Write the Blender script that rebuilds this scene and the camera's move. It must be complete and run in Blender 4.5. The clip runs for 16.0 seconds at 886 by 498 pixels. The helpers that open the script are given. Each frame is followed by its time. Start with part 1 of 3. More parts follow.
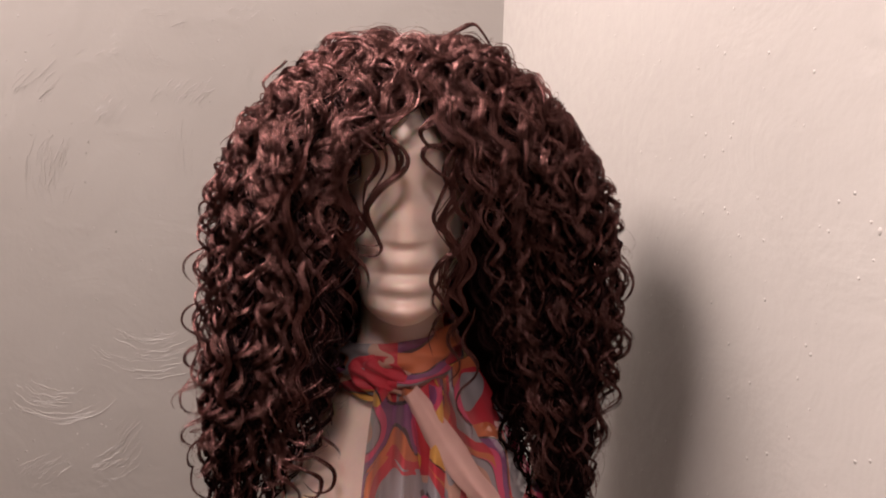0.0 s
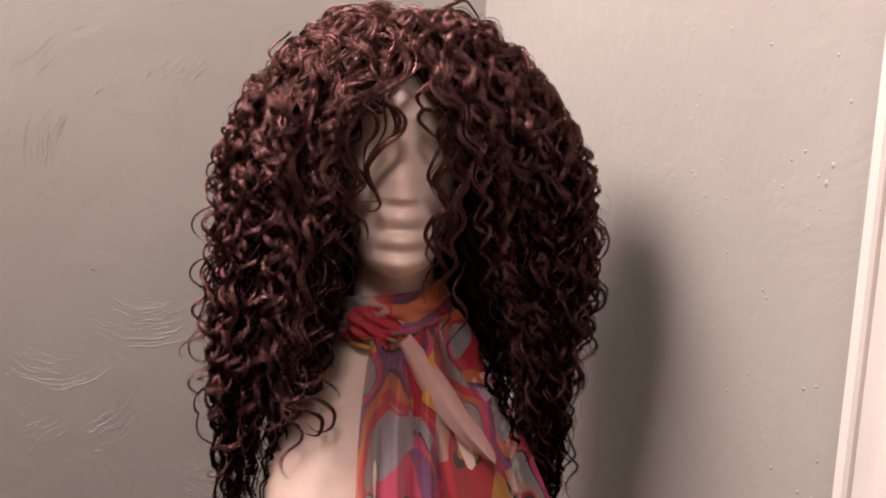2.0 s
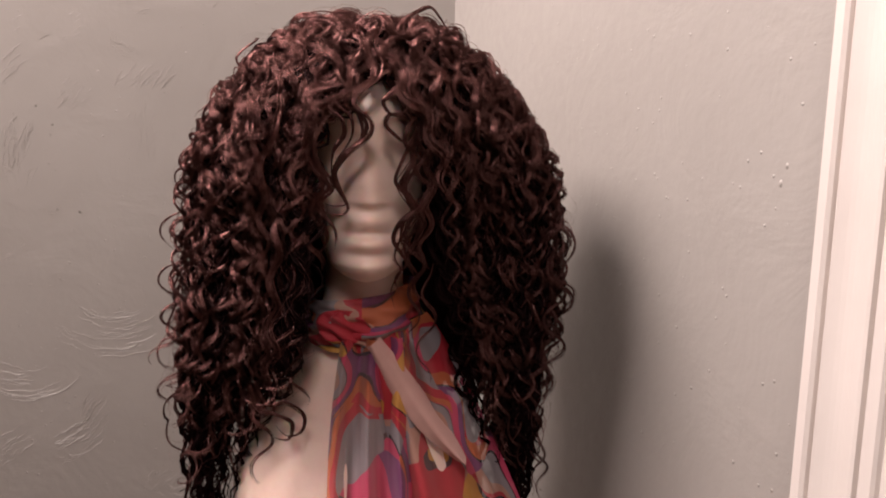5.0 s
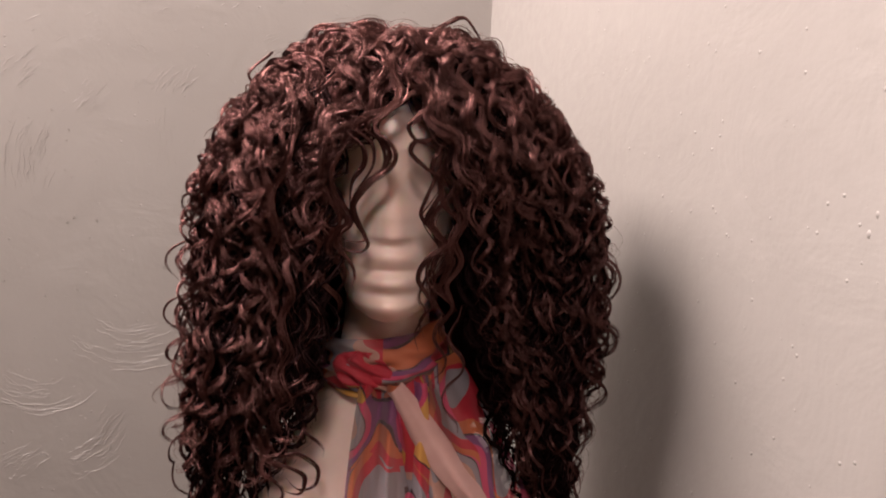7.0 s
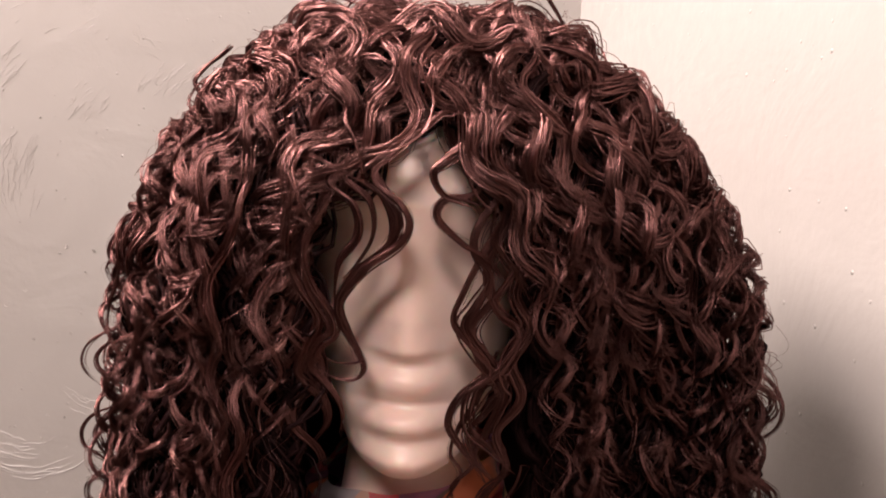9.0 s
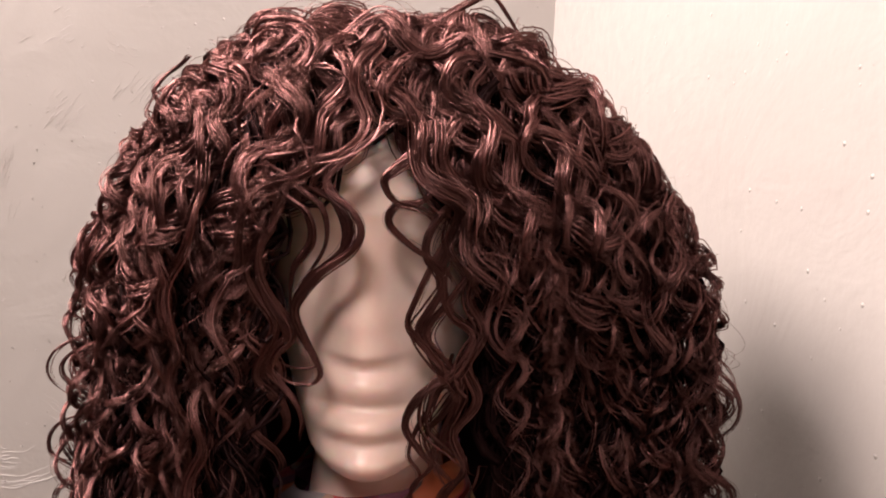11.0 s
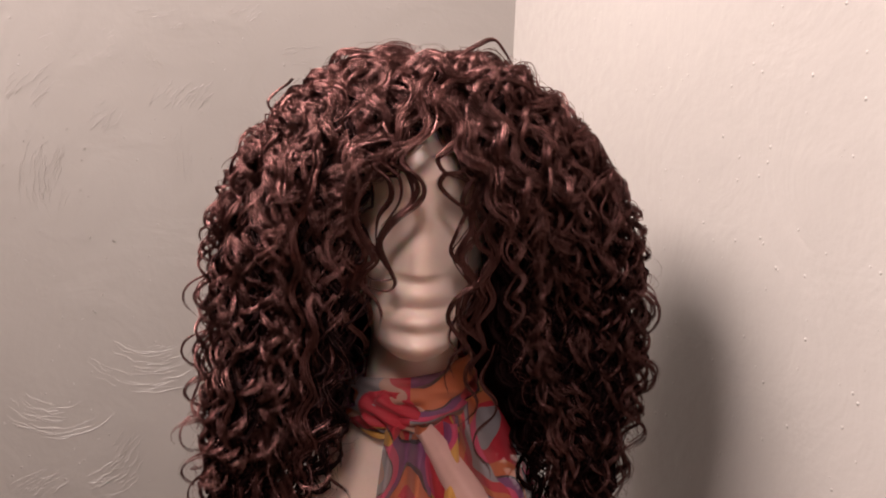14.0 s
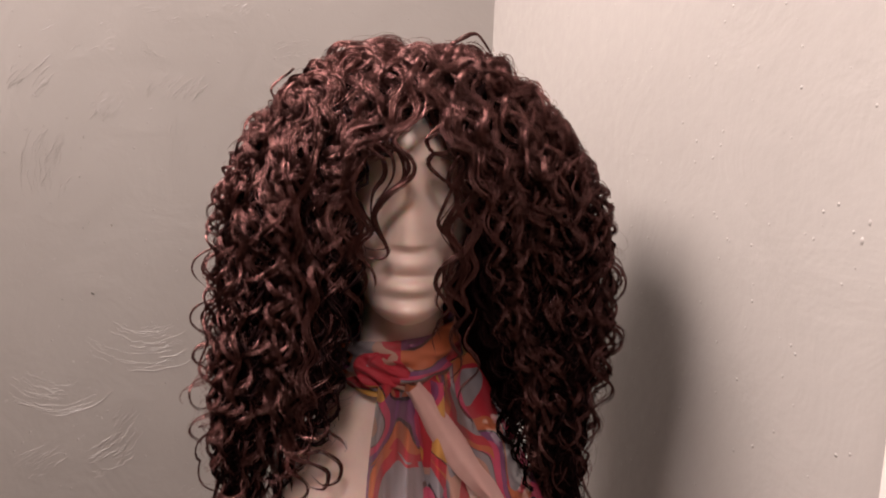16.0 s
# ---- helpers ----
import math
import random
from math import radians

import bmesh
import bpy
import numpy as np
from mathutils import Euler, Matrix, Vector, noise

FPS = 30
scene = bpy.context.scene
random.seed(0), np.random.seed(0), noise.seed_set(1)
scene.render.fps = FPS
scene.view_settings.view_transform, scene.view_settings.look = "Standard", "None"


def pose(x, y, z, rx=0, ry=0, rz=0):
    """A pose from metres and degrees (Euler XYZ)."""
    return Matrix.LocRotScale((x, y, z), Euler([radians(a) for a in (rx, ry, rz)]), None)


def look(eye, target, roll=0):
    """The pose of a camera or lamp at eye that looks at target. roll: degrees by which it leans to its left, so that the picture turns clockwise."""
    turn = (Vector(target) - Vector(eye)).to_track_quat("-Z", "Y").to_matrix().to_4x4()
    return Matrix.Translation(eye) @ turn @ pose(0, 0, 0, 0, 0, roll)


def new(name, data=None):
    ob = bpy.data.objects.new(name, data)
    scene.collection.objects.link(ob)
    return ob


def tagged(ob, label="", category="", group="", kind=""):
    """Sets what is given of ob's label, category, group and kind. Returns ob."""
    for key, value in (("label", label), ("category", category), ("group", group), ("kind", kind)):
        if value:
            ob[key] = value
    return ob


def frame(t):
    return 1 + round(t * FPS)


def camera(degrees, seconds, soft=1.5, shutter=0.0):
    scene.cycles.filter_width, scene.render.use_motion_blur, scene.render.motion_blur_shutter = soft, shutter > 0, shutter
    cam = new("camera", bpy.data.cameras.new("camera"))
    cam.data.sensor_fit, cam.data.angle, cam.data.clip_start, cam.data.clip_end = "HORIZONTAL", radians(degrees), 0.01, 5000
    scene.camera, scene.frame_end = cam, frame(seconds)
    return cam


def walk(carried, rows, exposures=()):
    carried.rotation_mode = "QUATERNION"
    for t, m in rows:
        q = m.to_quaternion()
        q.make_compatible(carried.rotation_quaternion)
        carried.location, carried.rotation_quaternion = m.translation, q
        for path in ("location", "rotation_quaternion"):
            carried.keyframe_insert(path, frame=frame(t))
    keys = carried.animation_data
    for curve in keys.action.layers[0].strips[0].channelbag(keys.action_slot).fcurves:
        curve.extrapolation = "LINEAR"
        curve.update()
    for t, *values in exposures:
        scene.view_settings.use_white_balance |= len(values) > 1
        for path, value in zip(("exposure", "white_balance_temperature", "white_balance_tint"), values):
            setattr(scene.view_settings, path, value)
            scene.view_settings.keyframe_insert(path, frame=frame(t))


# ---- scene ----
cam = camera(60.0, 16.0, 2.0)
METRES, EYE, TILT, LEAN, TURN = 0.8, 1.5, 0.0, 0.0, -13.2
ROWS = [
    (0.0, 0.0, 0.0, 0.0, 0.24, -7.43, -1.84),
    (0.5, 0.0047, -0.0225, -0.0217, -0.17, -8.48, -1.59),
    (1.0, 0.0005, -0.0569, -0.0166, -0.16, -7.86, -1.59),
    (1.5, -0.0054, -0.0737, -0.0285, -1.06, -7.41, -1.63),
    (2.0, -0.0189, -0.0748, -0.0318, -1.6, -7.86, -2.34),
    (2.5, -0.0168, -0.0869, -0.0261, -2.35, -6.89, -2.09),
    (3.0, -0.0157, -0.0915, -0.0304, -2.67, -6.77, -2.13),
    (3.5, -0.025, -0.0943, -0.0308, -3.73, -6.82, -2.92),
    (4.0, -0.0156, -0.0902, -0.0367, -4.09, -6.54, -2.26),
    (6.5, -0.0094, -0.0663, -0.0356, -1.8, -8.15, -2.38),
    (7.0, -0.0037, 0.0086, 0.0057, -0.88, -8.17, -2.61),
    (7.5, 0.0125, 0.136, 0.0139, 0.4, -10.3, -2.75),
    (8.0, 0.025, 0.2561, 0.0261, 2.25, -9.9, -2.57),
    (8.5, 0.0152, 0.3257, 0.037, 5.43, -9.13, -3.03),
    (11.0, 0.0415, 0.322, 0.0447, 4.72, -8.78, -2.28),
    (11.5, 0.038, 0.2912, 0.041, 4.65, -8.97, -1.88),
    (12.0, 0.0208, 0.2527, 0.0333, 4.22, -10.0, -2.25),
    (12.5, 0.0122, 0.2062, 0.0373, 3.15, -9.27, -1.86),
    (13.0, 0.003, 0.1541, 0.0404, 1.92, -8.74, -1.46),
    (13.5, -0.0176, 0.0995, 0.0407, 1.27, -8.78, -2.09),
    (14.0, -0.0185, 0.0554, 0.036, 0.24, -8.36, -2.03),
    (14.5, -0.0215, 0.0189, 0.0421, -0.11, -8.41, -1.7),
    (15.0, -0.0365, -0.0078, 0.0341, 0.32, -8.64, -2.31),
    (15.5, -0.0382, -0.0235, 0.0328, -0.78, -8.04, -2.47),
    (16.0, -0.0276, -0.0289, 0.0227, -1.36, -8.54, -2.17),
]
EXPOSURES = [(0.0, 0.08), (1.0, 0.03), (2.0, -0.14), (3.0, -0.28), (4.2, -0.33), (6.3, -0.13), (7.0, -0.03), (8.0, 0.40), (8.7, 0.48), (10.8, 0.51), (12.0, 0.50), (13.0, 0.30), (14.5, 0.06), (16.0, -0.05)]
walk(cam, [(t, pose(0, 0, EYE, TILT, LEAN, TURN) @ pose(METRES * x, METRES * y, METRES * z, 90 + pitch, roll, yaw)) for t, x, y, z, yaw, pitch, roll in ROWS], EXPOSURES)

# ---- world, lights ----
world = bpy.data.worlds.new("world")
scene.world = world
world.use_nodes = True
world.node_tree.nodes["Background"].inputs[0].default_value = (0.9, 0.8, 0.7, 1)
world.node_tree.nodes["Background"].inputs[1].default_value = 0.02



def lamp(name, at, to, size, size_y, watts, color):
    data = bpy.data.lights.new(name, "AREA")
    data.shape, data.size, data.size_y, data.energy, data.color = "RECTANGLE", size, size_y, watts, color
    ob = new(name, data)
    ob.matrix_basis = look(at, to)
    return ob


lamp("vanity_light", (-1.05, 0.80, 2.92), (0.28, 0.66, 1.50), 1.00, 0.80, 128.0, (1.0, 0.832, 0.795))
lamp("ceiling_light", (-0.30, -0.75, 2.72), (0.15, 0.62, 1.50), 0.42, 0.32, 19.0, (1.0, 0.832, 0.795))

# ---- materials ----


class Nodes:
    """A small helper to write node materials."""

    def __init__(self, name):
        self.mat = bpy.data.materials.new(name)
        self.mat.use_nodes = True
        self.tree = self.mat.node_tree
        self.out = self.tree.nodes["Material Output"]
        self.bsdf = self.tree.nodes["Principled BSDF"]

    def add(self, kind, links=(), feature=None, operation=None):
        n = self.tree.nodes.new(kind)
        if feature:
            n.feature = feature
        if operation:
            n.operation = operation
        for socket, v in dict(links).items():
            self.put(n, socket, v)
        return n

    def put(self, n, socket, v):
        if isinstance(v, bpy.types.NodeSocket):
            self.tree.links.new(v, n.inputs[socket])
        else:
            n.inputs[socket].default_value = v

    def ramp(self, fac, stops, mode="LINEAR"):
        n = self.add("ShaderNodeValToRGB", {0: fac})
        r = n.color_ramp
        r.interpolation = mode
        while len(r.elements) < len(stops):
            r.elements.new(0.5)
        for e, (p, c) in zip(r.elements, stops):
            e.position, e.color = p, (*c, 1)
        return n.outputs[0]

    def coords(self):
        return self.add("ShaderNodeTexCoord").outputs["Object"]

    def noise(self, vec, scale, detail=4.0, rough=0.55, distortion=0.0):
        n = self.add("ShaderNodeTexNoise", {"Vector": vec, "Scale": scale, "Detail": detail, "Roughness": rough, "Distortion": distortion})
        return n.outputs["Fac"]

    def math(self, op, a, b=0.0):
        return self.add("ShaderNodeMath", {0: a, 1: b}, operation=op).outputs[0]

    def bump(self, height, strength, distance, normal=None):
        n = self.add("ShaderNodeBump", {"Height": height, "Strength": strength, "Distance": distance})
        if normal:
            self.put(n, "Normal", normal)
        return n.outputs[0]

    def base(self, **values):
        for k, v in values.items():
            self.put(self.bsdf, k.replace("_", " "), v)
        return self.mat


def wall_paint():
    m = Nodes("taupe_wall_paint")
    p = m.coords()
    large, fine = m.noise(p, 2.2, 3), m.noise(p, 60, 5)
    col = m.ramp(large, [(0.3, WALL_A), (0.7, WALL_B)])
    smear = m.noise(p, 9, 4, 0.6, 1.2)
    h = m.math("ADD", m.math("MULTIPLY", smear, 0.4), m.math("MULTIPLY", fine, 0.14))
    spots = m.add("ShaderNodeTexVoronoi", {"Vector": p, "Scale": 55.0}, feature="F1")
    dots = m.ramp(spots.outputs["Distance"], [(0.0, (1, 1, 1)), (0.09, (0, 0, 0))])
    h = m.math("ADD", h, m.math("MULTIPLY", dots, 0.32))
    rough = m.ramp(fine, [(0.3, (0.42,) * 3), (0.7, (0.58,) * 3)])
    return m.base(Base_Color=col, Roughness=rough, Normal=m.bump(h, 0.55, 0.006))


def plain(name, a, b, rough=0.5, scale=20.0, bump=0.1, distance=0.001, **more):
    m = Nodes(name)
    p = m.coords()
    n = m.noise(p, scale, 5)
    big = m.noise(p, scale * 0.15, 3)
    col = m.ramp(m.math("ADD", m.math("MULTIPLY", n, 0.5), m.math("MULTIPLY", big, 0.5)), [(0.35, a), (0.65, b)])
    return m.base(Base_Color=col, Roughness=rough, Normal=m.bump(n, bump, distance), **more)


def hair(name, dark, mid, light, gloss):
    m = Nodes(name)
    rnd = m.add("ShaderNodeNewGeometry").outputs["Random Per Island"]
    uv = m.add("ShaderNodeUVMap").outputs[0]
    along = m.add("ShaderNodeMapping", {"Vector": uv, "Scale": (40.0, 2.5, 1.0)}).outputs[0]
    grain = m.noise(along, 1.0, 3, 0.6)
    patch = m.noise(m.coords(), 28, 3)
    f = m.math("ADD", m.math("MULTIPLY", rnd, 0.32), m.math("ADD", m.math("MULTIPLY", patch, 0.36), m.math("MULTIPLY", grain, 0.44)))
    col = m.ramp(f, [(0.25, dark), (0.55, mid), (0.85, light)])
    rough = m.ramp(grain, [(0.3, (0.23,) * 3), (0.7, (0.34,) * 3)])
    relief = m.bump(grain, 0.35, 0.0008)
    body = m.add("ShaderNodeBsdfDiffuse", {"Color": col, "Normal": relief})
    tone = m.ramp(f, [(0.25, tuple(0.6 * c for c in gloss)), (0.85, gloss)])
    shine = m.add("ShaderNodeBsdfAnisotropic", {"Color": tone, "Roughness": rough, "Normal": relief})
    both = m.add("ShaderNodeAddShader", {0: body.outputs[0], 1: shine.outputs[0]})
    m.tree.links.new(both.outputs[0], m.out.inputs[0])
    return m.mat


def scarf_cloth():
    m = Nodes("printed_chiffon")
    p = m.add("ShaderNodeUVMap").outputs[0]
    warp = m.add("ShaderNodeTexNoise", {"Vector": p, "Scale": 20.0, "Detail": 0.0})
    mixed = m.add("ShaderNodeVectorMath", {0: warp.outputs["Color"], 1: (0.05, 0.05, 0.0)}, operation="MULTIPLY").outputs[0]
    q = m.add("ShaderNodeVectorMath", {0: p, 1: mixed}, operation="ADD").outputs[0]
    swirls = m.add("ShaderNodeTexNoise", {"Vector": q, "Scale": 8.5, "Detail": 0.0, "Distortion": 0.6}).outputs["Fac"]
    patch = m.add("ShaderNodeTexVoronoi", {"Vector": q, "Scale": 15.0, "Randomness": 1.0}, feature="F1")
    hue = m.add("ShaderNodeSeparateColor", {0: patch.outputs["Color"]})
    pick = m.math("FRACT", m.math("ADD", m.math("MULTIPLY", swirls, 1.3), m.math("MULTIPLY", hue.outputs[0], 0.6)))
    red, pink, gold, orange = (0.46, 0.016, 0.034), (0.56, 0.050, 0.13), (0.62, 0.31, 0.06), (0.50, 0.12, 0.04)
    grey, plum, peach, ink = (0.27, 0.24, 0.26), (0.19, 0.05, 0.15), (0.46, 0.25, 0.19), (0.04, 0.012, 0.025)
    col = m.ramp(pick, [(0.0, red), (0.13, ink), (0.145, gold), (0.27, pink), (0.385, ink), (0.40, grey), (0.53, red), (0.62, orange),
                        (0.71, ink), (0.725, plum), (0.80, pink), (0.88, ink), (0.892, grey), (0.95, peach)], "CONSTANT")
    weave = m.add("ShaderNodeTexNoise", {"Vector": p, "Scale": 900.0})
    m.base(Base_Color=col, Roughness=0.62, Sheen_Weight=0.25, Normal=m.bump(weave.outputs["Fac"], 0.15, 0.0004))
    clear = m.add("ShaderNodeBsdfTransparent")
    thin = m.add("ShaderNodeBsdfTranslucent", {"Color": col})
    cloth = m.add("ShaderNodeMixShader", {0: 0.25, 1: m.bsdf.outputs[0], 2: thin.outputs[0]})
    sheer = m.add("ShaderNodeMixShader", {0: 0.22, 1: cloth.outputs[0], 2: clear.outputs[0]})
    m.tree.links.new(sheer.outputs[0], m.out.inputs[0])
    return m.mat


WALL_A, WALL_B = (0.285, 0.266, 0.246), (0.325, 0.306, 0.285)
WALL = wall_paint()
CEILING = plain("taupe_ceiling_paint", (0.30, 0.28, 0.26), (0.35, 0.33, 0.30), 0.8, 40, 0.3, 0.003)
FLOOR = plain("beige_floor_tile", (0.13, 0.10, 0.075), (0.18, 0.14, 0.10), 0.5, 15)
TRIM = plain("white_gloss_paint", (0.60, 0.555, 0.52), (0.66, 0.61, 0.575), 0.32, 12, 0.12, 0.0012)
DOOR = plain("brown_stained_wood", (0.14, 0.075, 0.04), (0.20, 0.11, 0.06), 0.45, 9, 0.2)
COUNTER = plain("dark_wood_counter", (0.035, 0.023, 0.017), (0.06, 0.04, 0.03), 0.4, 25)
FOAM = plain("pale_pink_mannequin", (0.76, 0.575, 0.50), (0.81, 0.625, 0.55), 0.36, 120, 0.10, 0.0006, Subsurface_Weight=0.25, Subsurface_Scale=0.01)
HAIR = hair("dark_auburn_hair", (0.0006, 0.0002, 0.0002), (0.003, 0.0008, 0.0007), (0.030, 0.0066, 0.0052), (0.152, 0.074, 0.068))
# the same hair darkened, nearly without gloss: shade put into the colour
SHADED = hair("shaded_auburn_hair", (0.004, 0.002, 0.002), (0.007, 0.003, 0.003), (0.012, 0.005, 0.005), (0.01, 0.006, 0.006))
SCARF = scarf_cloth()
PALE = plain("pale_chiffon", (0.50, 0.29, 0.26), (0.56, 0.34, 0.30), 0.6, 60, 0.1, 0.001, Alpha=0.85, Sheen_Weight=0.2)

# ---- building helpers ----


def finish(ob, mat, smooth=False):
    ob.data.materials.append(mat)
    if smooth:
        ob.data.polygons.foreach_set("use_smooth", [True] * len(ob.data.polygons))
    return ob


def mesh_from(name, verts, faces):
    me = bpy.data.meshes.new(name)
    me.from_pydata([tuple(v) for v in verts], [], [tuple(f) for f in faces])
    me.update()
    return me


def part(name, me, material, parent, label="", smooth=False):
    if isinstance(me, bmesh.types.BMesh):
        bm, me = me, bpy.data.meshes.new(name)
        bmesh.ops.recalc_face_normals(bm, faces=bm.faces)
        bm.to_mesh(me)
        bm.free()
    ob = finish(new(name, me), material, smooth)
    ob.parent = parent
    return tagged(ob, label) if label else ob


def box(bm, lo, hi, bevel=0.0):
    made = bmesh.ops.create_cube(bm, size=1.0)["verts"]
    mid = [(a + b) / 2 for a, b in zip(lo, hi)]
    size = [b - a for a, b in zip(lo, hi)]
    for v in made:
        v.co = Vector([m + c * s for m, c, s in zip(mid, v.co, size)])
    if bevel:
        edges = list({e for v in made for e in v.link_edges})
        bmesh.ops.bevel(bm, geom=edges, offset=bevel, segments=2, affect="EDGES")
    return bm


def slab(name, lo, hi, material, label, category):
    ob = part(name, box(bmesh.new(), lo, hi), material, None)
    return tagged(ob, label, category, kind="structure")


# ---- the room ----
X0, X1, Y0, Y1, TOP = -4.60, 0.38, -5.20, 1.24, 3.30
DOOR_A, DOOR_B, DOOR_TOP = -0.48, 0.276, 2.04
slab("floor", (X0 - 0.1, Y0 - 0.1, -0.1), (X1 + 0.5, Y1 + 0.1, 0), FLOOR, "beige tiled floor of a small room", "floor")
slab("ceiling", (X0 - 0.1, Y0 - 0.1, TOP), (X1 + 0.5, Y1 + 0.1, TOP + 0.1), CEILING, "plain taupe painted ceiling", "ceiling")
wall_back = slab("wall_back", (X0 - 0.1, Y1, 0), (X1 + 0.1, Y1 + 0.1, TOP), WALL, "taupe painted plaster wall with trowel swirls", "wall")
slab("wall_west", (X0 - 0.1, Y0 - 0.1, 0), (X0, Y1, TOP), WALL, "taupe painted plaster wall", "wall")
slab("wall_south", (X0, Y0 - 0.1, 0), (X1 + 0.1, Y0, TOP), WALL, "taupe painted plaster wall", "wall")

bm = bmesh.new()
box(bm, (X1, DOOR_B, 0), (X1 + 0.1, Y1, TOP))
box(bm, (X1, Y0, 0), (X1 + 0.1, DOOR_A, TOP))
box(bm, (X1, DOOR_A, DOOR_TOP), (X1 + 0.1, DOOR_B, TOP))
wall_east = tagged(part("wall_east", bm, WALL, None), "taupe painted plaster wall beside a white door casing", "wall", kind="structure")


def casing_profile():
    """The moulding's section: across the wall, and out from it."""
    pts = [(0.0, 0.0), (0.0, 0.013), (0.002, 0.016), (0.010, 0.0165), (0.0125, 0.0145), (0.0135, 0.0105), (0.0155, 0.0105), (0.0170, 0.0150)]
    for i in range(9):
        s = i / 8
        pts.append((0.0185 + 0.030 * s, 0.0160 - 0.0035 * math.sin(math.pi * s) - 0.002 * s))
    pts += [(0.0510, 0.0135), (0.0520, 0.0100), (0.0540, 0.0100), (0.0552, 0.0135), (0.0640, 0.0130), (0.0660, 0.0112), (0.0670, 0.0085),
            (0.0690, 0.0085), (0.0705, 0.0105), (0.0780, 0.0100), (0.0800, 0.0080), (0.0800, 0.0)]
    return pts


def casing_leg(name, y_outer, sign, label):
    prof = casing_profile()
    verts, faces, n = [], [], len(prof)
    levels = [0.0, 0.5, 1.0, 1.3, 1.6, DOOR_TOP + 0.08]
    for z in levels:
        verts += [(X1 - d, y_outer - sign * a, z) for a, d in prof]
    for k in range(len(levels) - 1):
        for i in range(n):
            j = (i + 1) % n
            faces.append((k * n + i, k * n + j, (k + 1) * n + j, (k + 1) * n + i))
    faces += [tuple(range(n)), tuple(range((len(levels) - 1) * n, len(levels) * n))]
    bm = bmesh.new()
    bm.from_mesh(mesh_from(name, verts, faces))
    return tagged(part(name, bm, TRIM, None), label, "door casing", kind="structure")


casing_leg("trim", DOOR_B + 0.080, 1, "white gloss-painted moulded door casing")
casing_leg("trim", DOOR_A - 0.080, -1, "white gloss-painted moulded door casing")
bm = box(bmesh.new(), (X1 - 0.014, DOOR_A, DOOR_TOP), (X1, DOOR_B, DOOR_TOP + 0.08), 0.003)
tagged(part("trim", bm, TRIM, None), "white gloss-painted head of the door casing", "door casing", kind="structure")
bm = bmesh.new()
box(bm, (X1 + 0.030, DOOR_A, 0.008), (X1 + 0.070, DOOR_B, DOOR_TOP))
door = tagged(part("door_1", bm, DOOR, None), "closed brown stained wooden door in a white casing", "door", kind="structure")


def swirl(verts, faces, cx, cz, radius, start, sweep, lines, gap, rng):
    """A trowel's pass in the plaster: short raised arcs that lie side by side on the back wall."""
    for k in range(round(lines * 2.1)):
        r = radius + 0.42 * gap * (k + rng.uniform(-0.4, 0.4))
        for _ in range(rng.choice((1, 2, 3))):
            a0 = start + sweep * rng.uniform(0, 0.5)
            a1 = a0 + sweep * rng.uniform(0.10, 0.45)
            steps = 14
            high = rng.uniform(0.0004, 0.0011) * (0.40 if cz > 1.38 else 0.62)
            half = rng.uniform(0.0004, 0.0009)
            first = len(verts)
            for i in range(steps + 1):
                s = i / steps
                a = radians(a0 + (a1 - a0) * s)
                env = math.sin(math.pi * s) ** 0.6
                rr = r + 0.0012 * math.sin(9 * s + k)
                for off, h in ((-half * 1.6, -0.0004), (-half * 0.3, high * env), (half, -0.0004)):
                    verts.append((cx + (rr + off) * math.cos(a), Y1 - h, cz + (rr + off) * math.sin(a)))
            for i in range(steps):
                for j in range(2):
                    p = first + 3 * i + j
                    faces.append((p, p + 1, p + 4, p + 3))


rng = random.Random(4)
verts, faces = [], []
for cx, cz, radius, start, sweep, lines, gap in (
        (-0.170, 1.270, 0.072, 222, 105, 10, 0.0085), (-0.302, 1.172, 0.058, 215, 110, 8, 0.008), (-0.503, 1.225, 0.285, 299, 18, 4, 0.009),
        (-0.288, 1.078, 0.082, 283, 62, 7, 0.008), (-0.220, 1.440, 0.072, 140, 78, 7, 0.009),
        (-0.116, 1.660, 0.050, 200, 70, 3, 0.008),
        (-0.063, 0.950, 0.050, 230, 80, 6, 0.008), (0.060, 1.590, 0.040, 60, 80, 5, 0.008), (-0.420, 1.420, 0.080, 130, 80, 7, 0.009)):
    swirl(verts, faces, cx, cz, radius, start, sweep, lines, gap, rng)
# patches of short slanting strokes: across, up, their half spreads, slant, how many, how long
STROKES = ((-0.124, 1.574, 0.046, 0.015, 52, 26, 0.025), (-0.222, 1.544, 0.02, 0.02, 50, 16, 0.023), (-0.324, 1.583, 0.027, 0.023, 46, 14, 0.034),
           (-0.124, 1.486, 0.025, 0.034, 86, 10, 0.034), (-0.296, 1.453, 0.017, 0.039, 76, 14, 0.038), (-0.256, 1.642, 0.047, 0.024, 38, 9, 0.02),
           (-0.16, 1.688, 0.025, 0.005, 10, 4, 0.02), (-0.127, 1.671, 0.012, 0.005, 8, 3, 0.018), (-0.209, 1.03, 0.019, 0.036, 55, 16, 0.034),
           (-0.33, 1.0, 0.024, 0.011, 28, 7, 0.049), (-0.03, 1.699, 0.022, 0.012, 40, 10, 0.014), (-0.105, 0.915, 0.027, 0.013, 45, 10, 0.025))
